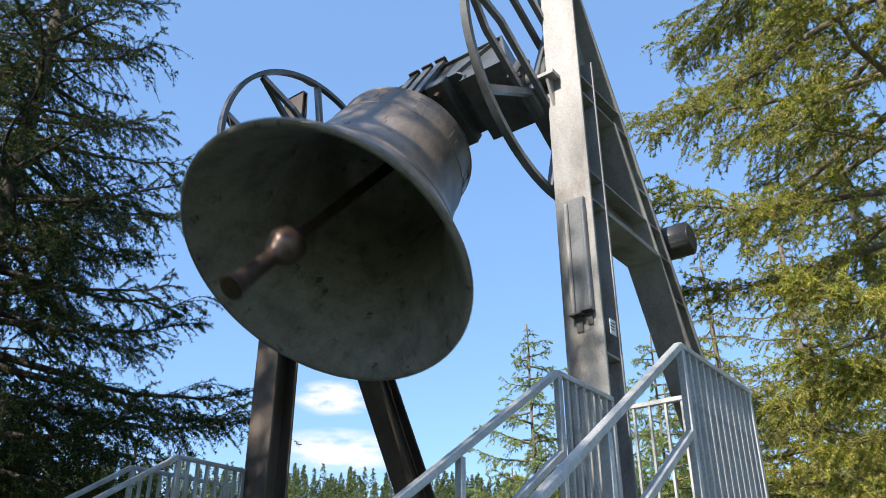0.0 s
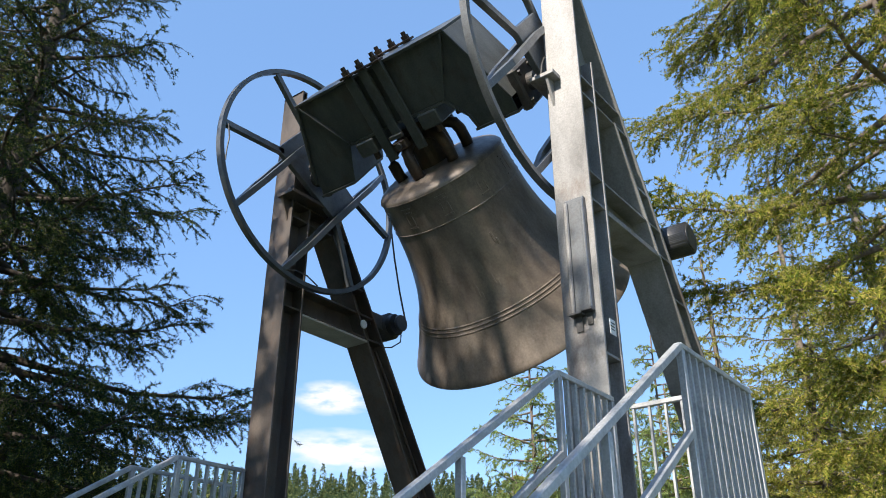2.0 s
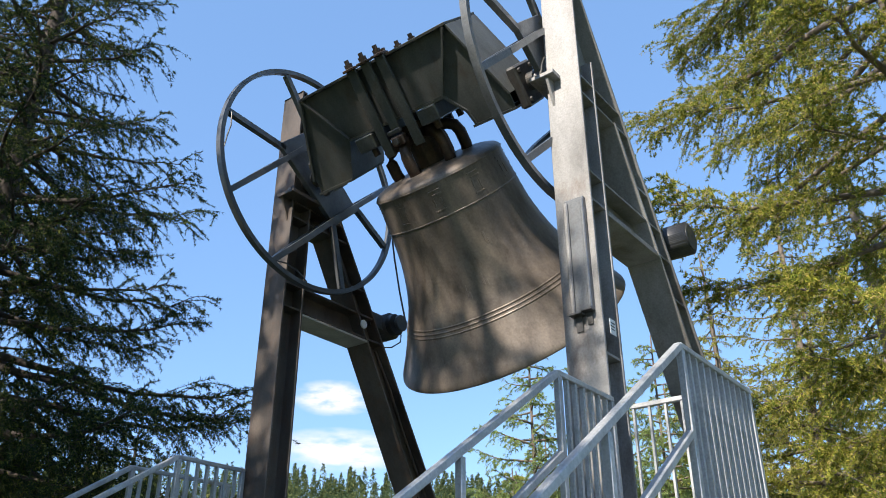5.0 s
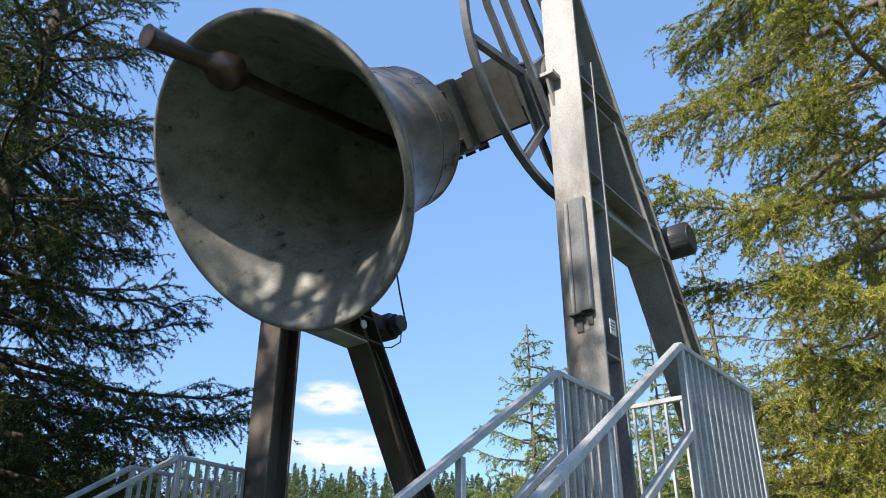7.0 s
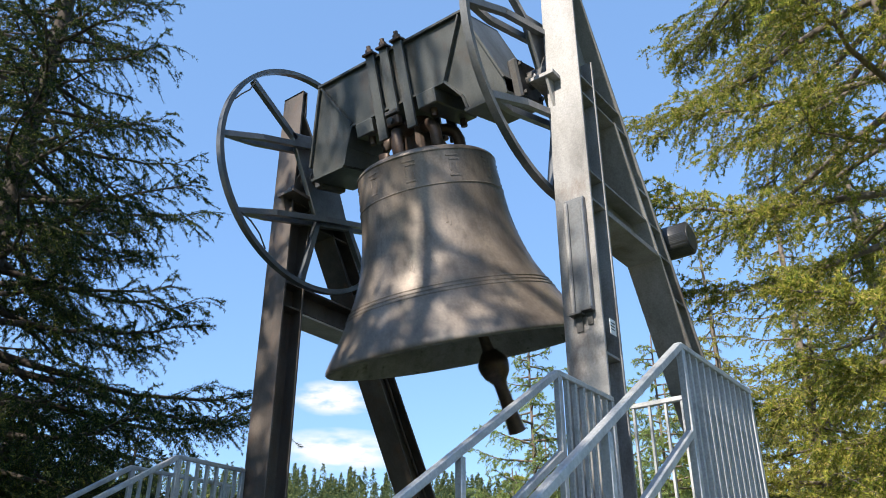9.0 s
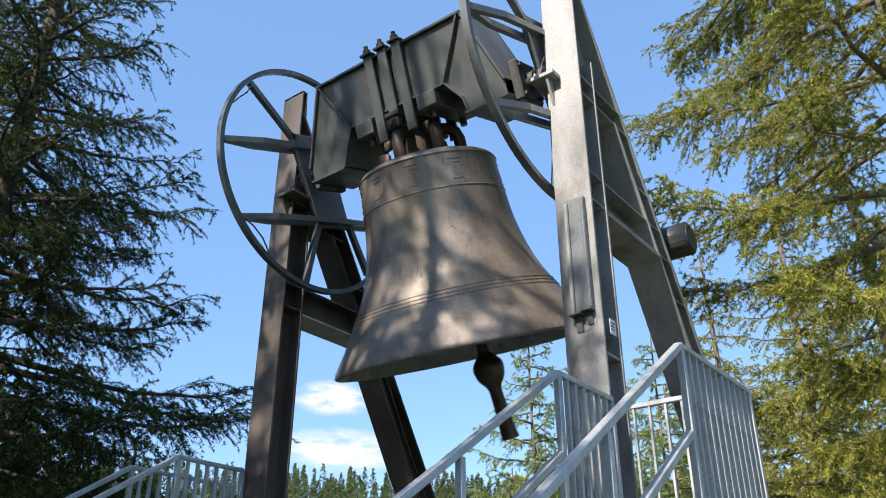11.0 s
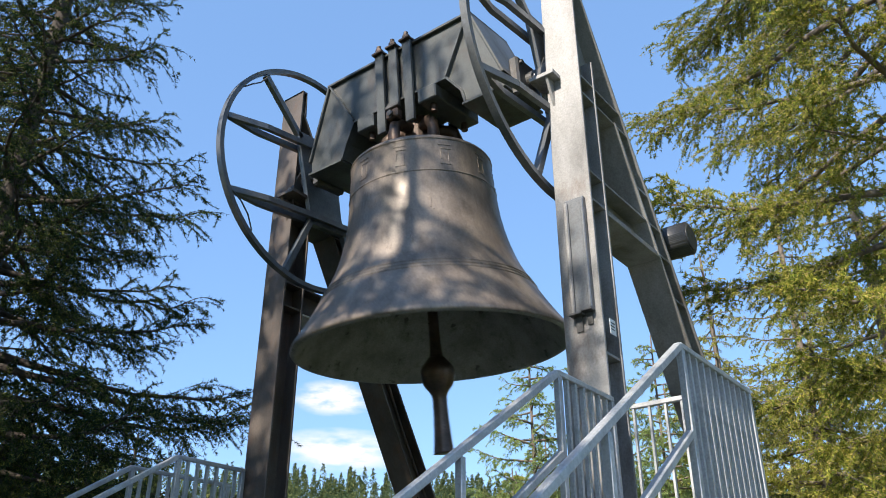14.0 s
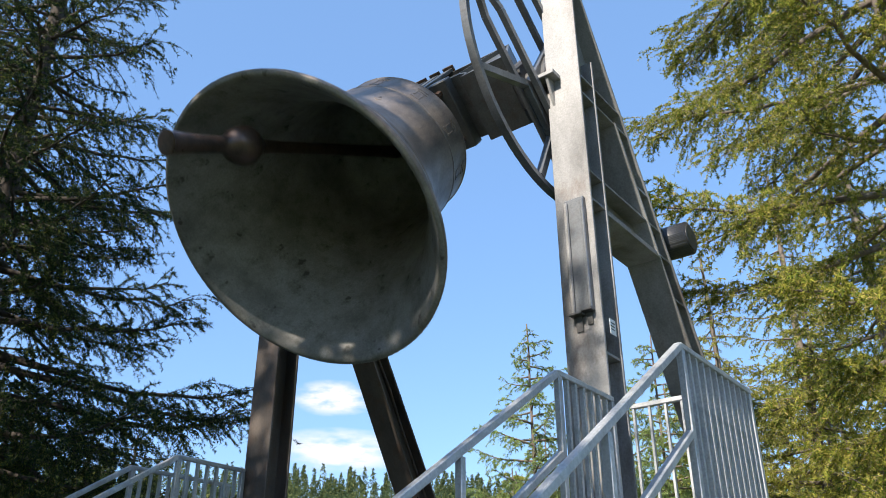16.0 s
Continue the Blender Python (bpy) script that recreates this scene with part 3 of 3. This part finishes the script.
cover_channel()
groove = [(-1.63, (back_inner(z) + back_outer(z)) / 2 + 0.02 * math.sin(9 * z), AXIS + z) for z in (-1.6, -2.0, -2.4, -2.8, -3.2, -3.6, -4.2, -5.0, -6.0)]
tagged(finish("leg_cable", pipe(groove, 0.014), IRON), "brown cable running down the back leg's groove", "cable")
tagged(finish("round_cap", soften(rod((-1.598, 1.02, AXIS - 1.36), (-1.575, 1.02, AXIS - 1.36), 0.05, sides=20), 0.006), WHITE), "small pale round cap on the frame's back leg", "cap")
plate = tagged(finish("sign_plate", box((1.922, -0.07, AXIS - 2.62), (1.926, 0.02, AXIS - 2.5)), WHITE), "small white plate with grey lines on the frame's leg", "sign")
for k, w in enumerate((0.07, 0.06, 0.065)):
    part("text_bar", box((1.9262, -0.06, AXIS - 2.535 - 0.025 * k), (1.9268, -0.06 + w, AXIS - 2.525 - 0.025 * k)), STEEL_DARK, plate)


# ---- trees ----
class Leaves:
    """Collects narrow triangles by the thousand."""

    def __init__(self):
        self.v, self.n = [], 0

    def tufts(self, at, size, count, rng, droop=0.2, wide=0.2):
        """At every point a star of narrow needle bundles."""
        k = len(at) * count
        d = rng.normal(size=(k, 3))
        d[:, 2] -= droop
        self.blades(np.repeat(at, count, axis=0), d, size, rng, wide)

    def sprays(self, at, along, size, count, rng, wide=0.2):
        """At every point needles that lean forward along the shoot and stand off all round it."""
        k = len(at) * count
        d = rng.normal(size=(k, 3))
        d /= np.linalg.norm(d, axis=1)[:, None]
        self.blades(np.repeat(at, count, axis=0), d + 0.75 * np.repeat(along, count, axis=0), size, rng, wide)

    def blades(self, p, d, size, rng, wide):
        d /= np.linalg.norm(d, axis=1)[:, None] + 1e-9
        e = np.cross(d, rng.normal(size=d.shape))
        e /= np.linalg.norm(e, axis=1)[:, None] + 1e-9
        ln = size * rng.uniform(0.6, 1.2, size=(len(p), 1))
        w = ln * wide
        tri = np.stack([p - e * w * 0.6, p + e * w * 0.6, p + d * ln], axis=1)
        self.v.append(tri.reshape(-1, 3))

    def build(self, name, mat, parent):
        v = np.concatenate(self.v).astype(np.float32)
        me = bpy.data.meshes.new(name)
        f = len(v) // 3
        me.vertices.add(len(v))
        me.vertices.foreach_set("co", v.ravel())
        me.loops.add(len(v))
        me.loops.foreach_set("vertex_index", np.arange(len(v), dtype=np.int32))
        me.polygons.add(f)
        me.polygons.foreach_set("loop_start", np.arange(0, len(v), 3, dtype=np.int32))
        me.update(calc_edges=True)
        me.materials.append(mat)
        ob = new(name, me)
        ob.parent = parent
        return ob


def tube_mesh(lines, sides=5):
    """Vertices and faces of many tapered tubes; each line is (points, radii)."""
    verts, faces = [], []
    for pts, rad in lines:
        pts = np.asarray(pts)
        d = np.gradient(pts, axis=0)
        d /= np.linalg.norm(d, axis=1)[:, None] + 1e-9
        a = np.cross(d, np.array([0.31, 0.17, 0.93]))
        a /= np.linalg.norm(a, axis=1)[:, None] + 1e-9
        b = np.cross(d, a)
        base = len(verts)
        for i in range(len(pts)):
            for j in range(sides):
                k = 2 * math.pi * j / sides
                verts.append(pts[i] + rad[i] * (math.cos(k) * a[i] + math.sin(k) * b[i]))
        for i in range(len(pts) - 1):
            for j in range(sides):
                q = base + i * sides
                faces.append((q + j, q + (j + 1) % sides, q + sides + (j + 1) % sides, q + sides + j))
    return verts, faces


def larch(label, base, height, trunk, reach, mat, seed, limbs=70, start=0.12, lean=(0, 0), tuft=0.04, step=0.05, count=4, droop=0.35, twig_gap=0.11, wide=0.2, hangs=2, bare=0.14, sag=0.32, lift=0.34, bark=None):
    """A larch: a tapered trunk, drooping limbs that turn up at the tip, shoots furred with needles that spread at the limb's end and hang below it."""
    rng = np.random.default_rng(seed)
    ob = tagged(new("larch_tree"), label, "tree", group="larches round the clearing")
    ob.location = base
    hs = np.linspace(0, 1, 14)
    wob = np.cumsum(rng.normal(0, 0.012, size=(14, 2)), axis=0) * height * 0.12
    spine = np.stack([wob[:, 0] + lean[0] * hs, wob[:, 1] + lean[1] * hs, hs * height], axis=1)
    thick = [(spine, trunk * (1.15 - hs) ** 0.8 + 0.004)]
    thin = []
    leaves = Leaves()
    q = np.linspace(0, 1, 5)

    def along(line, w):
        """The points at shares w of an evenly spaced line, and the stretches that they lie on."""
        v = np.asarray(w) * (len(line) - 1) * 0.9999
        k = v.astype(int)
        r = (v - k)[..., None]
        return line[k] * (1 - r) + line[k + 1] * r, line[k + 1] - line[k]

    def furred(line, length):
        at, d = along(line, rng.uniform(0.03, 1.0, size=max(3, int(length / step))))
        d /= np.linalg.norm(d, axis=1)[:, None] + 1e-9
        leaves.sprays(at + rng.normal(0, 0.005, size=at.shape), d, tuft, count, rng, wide)

    for i in range(limbs):
        f = start + (0.985 - start) * (i + rng.uniform(0, 1)) / limbs
        az = i * 2.39996 + rng.normal(0, 0.35)
        L = reach(f) * rng.uniform(0.68, 1.12)
        if L < 0.15:
            continue
        root = np.array([np.interp(f, hs, spine[:, k]) for k in range(3)])
        s = np.linspace(0, 1, 9)
        bend = rng.normal(0, 0.14)
        rise = rng.uniform(0.0, 0.25) - droop * (1 - f)
        out = np.stack([np.cos(az + bend * s), np.sin(az + bend * s), np.zeros(9)], axis=1)
        pts = root + out * (s * L)[:, None]
        pts[:, 2] += L * (rise * s - sag * s ** 2 + lift * s ** 3)
        pts += rng.normal(0, 0.012 * L, size=pts.shape) * s[:, None]
        r0 = min(0.013 + 0.012 * L, trunk * 0.5)
        thick.append((pts, r0 * (1.06 - s) + 0.003))
        n_tw = max(3, int(L / twig_gap))
        leafy = rng.uniform(0.75, 1.25)
        for k in range(n_tw):
            u = bare + (1 - bare) * ((k + rng.uniform(0, 1)) / n_tw) ** 0.8
            at = along(pts, u)[0]
            side = 1 if k % 2 else -1
            ang = az + side * rng.uniform(0.3, 1.2) * (1.2 - 0.5 * u)
            tl = (L * rng.uniform(0.14, 0.34) * (1.1 - 0.6 * u) + 0.16) * leafy
            up = max(0.0, u - 0.6) * 1.3
            tw = at + np.stack([np.cos(ang) * q * tl, np.sin(ang) * q * tl, tl * (rng.uniform(-0.2, 0.25) * q - rng.uniform(0.2, 0.8) * q ** 2 + up * q)], axis=1)
            thin.append((tw, 0.0045 * (1.1 - q) + 0.0012))
            furred(tw, tl)
            for _ in range(hangs):
                w0 = rng.uniform(0.2, 0.9)
                p0 = along(tw, w0)[0]
                hl = tl * rng.uniform(0.3, 0.65)
                ha = ang + rng.normal(0, 0.8)
                fall = rng.uniform(0.3, 1.1) * (1.0 - 1.1 * up)
                hang = np.stack([np.cos(ha) * 0.6 * q * hl, np.sin(ha) * 0.6 * q * hl, -hl * q ** 1.3 * fall], axis=1) + p0
                thin.append((hang[::2], np.array([0.003, 0.002, 0.001])))
                furred(hang, hl)
    v1, f1 = tube_mesh(thick, 7)
    v2, f2 = tube_mesh(thin, 3)
    me = bpy.data.meshes.new("trunk")
    me.from_pydata([tuple(v) for v in v1 + v2], [], f1 + [tuple(i + len(v1) for i in f) for f in f2])
    me.materials.append(bark or BARK)
    me.shade_smooth()
    tr = new("trunk", me)
    tr.parent = ob
    tr["label"] = "brown scaly trunk with bare drooping limbs"
    leaves.build("crown", mat, ob)["label"] = "feathery tufts of soft green needles"
    return ob


def cone_reach(widest, tip=0.1):
    return lambda f: widest * (1 - f) ** 0.75 * min(1.0, 0.55 + f * 2.5) + tip


def broad_reach(height):
    """A crown that widens upwards before it closes, as on a tall old larch."""
    return lambda f: min(1.6 + 0.23 * f * height, 3.35) * min(1.0, (1 - f) * 2.4)


def dark_reach(f):
    """A narrow crown whose lowest limbs reach far out."""
    return float(np.interp(f * 16, [3.5, 5.0, 5.6, 6.5, 8, 10, 12, 16], [3.3, 3.75, 2.9, 2.75, 2.3, 1.7, 1.2, 0.1]))


tree_left = larch("larch with hanging twigs, half shade darkened into needles and bark", (-6.4, -1.2, 0), 16.0, 0.18, dark_reach, NEEDLES_SHADED, 11, 185, 0.22, tuft=0.046, step=0.016, count=3, twig_gap=0.085, wide=0.18, hangs=3, bark=BARK_SHADED)
larch("larch standing behind another at the wood's edge, shade darkened into its colour", (-9.4, -0.7, 0), 12.0, 0.15, cone_reach(3.4), NEEDLES_SHADED, 19, 95, 0.08, tuft=0.09, step=0.04, count=3, twig_gap=0.11, wide=0.25, bark=BARK_SHADED)
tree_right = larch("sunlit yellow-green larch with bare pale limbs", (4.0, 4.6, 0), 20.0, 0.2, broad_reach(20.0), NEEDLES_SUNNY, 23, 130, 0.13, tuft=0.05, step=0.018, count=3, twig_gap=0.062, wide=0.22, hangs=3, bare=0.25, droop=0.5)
young = larch("slender young larch with light green needles", (-3.95, 8.5, 0), 7.9, 0.05, cone_reach(1.75), NEEDLES_YOUNG, 5, 75, 0.06, tuft=0.055, step=0.022, count=3, droop=-0.25, twig_gap=0.072, wide=0.24, hangs=3)
behind = larch("tall sunlit larch at the edge of the wood", (2.0, 12.0, 0), 14.5, 0.16, cone_reach(3.6), NEEDLES_WOOD, 31, 95, 0.05, tuft=0.075, step=0.033, count=3, twig_gap=0.098, wide=0.25)
for x, y, s, r in ((5.2, 11.0, 0.95, 80), (0.2, 13.2, 0.85, 120), (-1.6, 12.8, 0.72, 10), (-0.2, 16.5, 0.8, 200), (4.2, 16.0, 1.1, 300), (8.6, 12.0, 1.0, 20), (1.6, 20.0, 0.95, 55)):
    copy_thing(behind, pose(x, y, ground_height(x, y), rz=r) @ Matrix.Scale(s, 4))
clearing = larch("small sunlit larch across the clearing", (-13.0, 31.0, 0), 11.0, 0.14, cone_reach(3.0), NEEDLES_WOOD, 41, 70, 0.04, tuft=0.2, step=0.12, count=4, twig_gap=0.15, wide=0.25)
for x, y, s, r in ((-17.0, 28.0, 0.85, 100), (-9.5, 33.0, 1.05, 220), (-20.0, 33.0, 0.95, 10), (-5.0, 31.0, 1.1, 70), (-14.5, 25.0, 0.72, 140), (-7.0, 26.0, 0.85, 300), (-2.0, 27.0, 1.1, 20)):
    copy_thing(clearing, pose(x, y, ground_height(x, y), rz=r) @ Matrix.Scale(s, 4))
for x, y, s, r in ((-2.9, 9.6, 0.95, 130), (-2.0, 10.6, 0.85, 30), (-3.0, 12.6, 1.1, 250), (-4.9, 10.5, 0.8, 200)):
    copy_thing(young, pose(x, y, 0, rz=r) @ Matrix.Scale(s, 4))
dark_bush = larch("low conifer behind the railing with shade-darkened needles", (-8.6, 0.6, 0), 5.4, 0.09, cone_reach(2.6), NEEDLES_SHADED, 77, 60, 0.03, tuft=0.08, step=0.035, count=3, twig_gap=0.09, wide=0.28, bark=BARK_SHADED)
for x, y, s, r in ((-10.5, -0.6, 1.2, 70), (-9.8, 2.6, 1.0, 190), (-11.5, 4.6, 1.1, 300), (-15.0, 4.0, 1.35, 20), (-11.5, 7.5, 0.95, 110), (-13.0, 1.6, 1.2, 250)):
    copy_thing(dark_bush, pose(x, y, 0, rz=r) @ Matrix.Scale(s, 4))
# larches beside the stairs, towards the sun, that throw the dappled shade
for x, y, s, r in ((-2.7, -7.9, 1.15, 40), (-3.2, -9.6, 1.2, 120), (-0.15, -9.2, 1.05, 170), (0.85, -9.9, 1.03, 250), (-6.8, -6.6, 0.7, 310), (2.1, -9.9, 0.845, 250)):
    copy_thing(behind, pose(x, y, 0, rz=r) @ Matrix.Scale(s, 4))


def far_wood():
    rng = np.random.default_rng(3)
    lv = Leaves()
    for k in range(800):
        a = rng.uniform(radians(88), radians(168))
        d = 85 + 165 * rng.uniform(0, 1) ** 0.8
        x, y = d * math.cos(a), d * math.sin(a)
        h = rng.uniform(9, 15)
        z = ground_height(x, y) - 0.3
        w = h * rng.uniform(0.18, 0.28)
        m = 560
        f = rng.uniform(0.02, 1, size=m) ** 1.25
        az = rng.uniform(0, 6.283, size=m)
        rr = w * (1 - f) ** 0.85 * rng.uniform(0.3, 1.05, size=m)
        c = np.stack([x + rr * np.cos(az), y + rr * np.sin(az), z + f * h], axis=1)
        lv.tufts(c, 0.7, 1, rng, 0.8, 0.36)
    ob = lv.build("far_wood", FAR_GREEN, None)
    tagged(ob, "distant wooded hillside of mixed conifers", "wood", kind="stuff")


far_wood()


# ---- clouds ----
def cloud(centre, width, height, seed, name="cloud"):
    m, n, l, b = material("cloud_white")
    n.remove(b)
    c = n.new("ShaderNodeTexCoord")
    grad = n.new("ShaderNodeTexGradient")
    grad.gradient_type = "SPHERICAL"
    l.new(c.outputs["Object"], grad.inputs[0])
    t = n.new("ShaderNodeTexNoise")
    t.inputs["Scale"].default_value, t.inputs["Detail"].default_value = 2.2, 8
    mp = n.new("ShaderNodeMapping")
    mp.inputs["Location"].default_value = (seed, seed * 2.1, 0)
    l.new(c.outputs["Object"], mp.inputs[0])
    l.new(mp.outputs[0], t.inputs["Vector"])
    mul = n.new("ShaderNodeMath")
    mul.operation = "MULTIPLY"
    l.new(ramp_node(n, l, grad.outputs[0], [(0.0, (0.0,)), (0.75, (1.0,))]), mul.inputs[0])
    l.new(ramp_node(n, l, t.outputs[0], [(0.3, (0.2,)), (0.6, (1.3,))]), mul.inputs[1])
    em, tr, mx = n.new("ShaderNodeEmission"), n.new("ShaderNodeBsdfTransparent"), n.new("ShaderNodeMixShader")
    em.inputs[0].default_value, em.inputs[1].default_value = (1.0, 0.98, 0.97, 1), 0.58
    l.new(ramp_node(n, l, mul.outputs[0], [(0.08, (0.0,)), (0.85, (0.9,))]), mx.inputs[0])
    l.new(tr.outputs[0], mx.inputs[1])
    l.new(em.outputs[0], mx.inputs[2])
    l.new(mx.outputs[0], n["Material Output"].inputs[0])
    bm = bmesh.new()
    bmesh.ops.create_grid(bm, x_segments=1, y_segments=1, size=1)
    ob = finish(name, bm, m)
    ob.matrix_world = look(centre, EYE) @ Matrix.Diagonal((width / 2, height / 2, 1, 1))
    ob.visible_shadow = False
    tagged(ob, "small white fair-weather cloud low in the sky", "cloud", kind="structure")


def sky_point(hx, hy, tan_el, dist):
    return (EYE.x + hx * dist, EYE.y + hy * dist, EYE.z + tan_el * dist)


cloud(sky_point(-0.713, 0.701, 0.293, 1500), 180, 75, 1.3)
cloud(sky_point(-0.706, 0.709, 0.228, 1500), 285, 92, 4.7)


# ---- what moves ----
def swing(t):
    """The bell's angle towards the stairs, in radians."""
    u = (t - 8) / 8
    ph = 1.9928 * (t - 0.5234) + 0.0517 * u * u
    return (0.9003 - 0.0935 * u - 0.0356 * u * u) * (math.cos(ph) + 0.0041 * math.cos(3 * ph)) + 0.0361


PERIOD = 2 * math.pi / 1.9895
CLAPPER = ((0.0, 0.46), (0.2, 0.485), (0.45, 0.42), (0.7, 0.18), (1.0, -0.14), (1.25, -0.40), (1.5, -0.47), (1.8, -0.46), (2.0, -0.40), (2.185, -0.28), (2.4, -0.05), (2.5, 0.05), (2.56, 0.12), (2.66, 0.19), (2.87, 0.40), (3.0, 0.43), (PERIOD, 0.46))


def clapper_angle(t):
    ph = (t - 0.535 + 0.014 * min(max(t - 8.0, 0.0), 4.5)) % PERIOD
    return float(np.interp(ph, [a for a, _ in CLAPPER], [b for _, b in CLAPPER]))


def motions():
    ticks = [k / 10 for k in range(161)]
    walk(bell, [(t, pose(0.02, 0, AXIS, rx=-math.degrees(swing(t)))) for t in ticks])
    walk(clapper, [(t, pose(0, 0, -0.55, rx=-math.degrees(clapper_angle(t)))) for t in ticks])
    for tree, at, amp, ph in ((tree_left, (-6.4, -1.2, 0), 0.35, 0.0), (tree_right, (4.0, 4.6, 0), 0.35, 1.3)):
        walk(tree, [(t, pose(*at, rx=amp * math.sin(1.3 * t + ph), ry=amp * 0.8 * math.sin(0.9 * t + 2 * ph))) for t in [k / 2 for k in range(33)]])


motions()
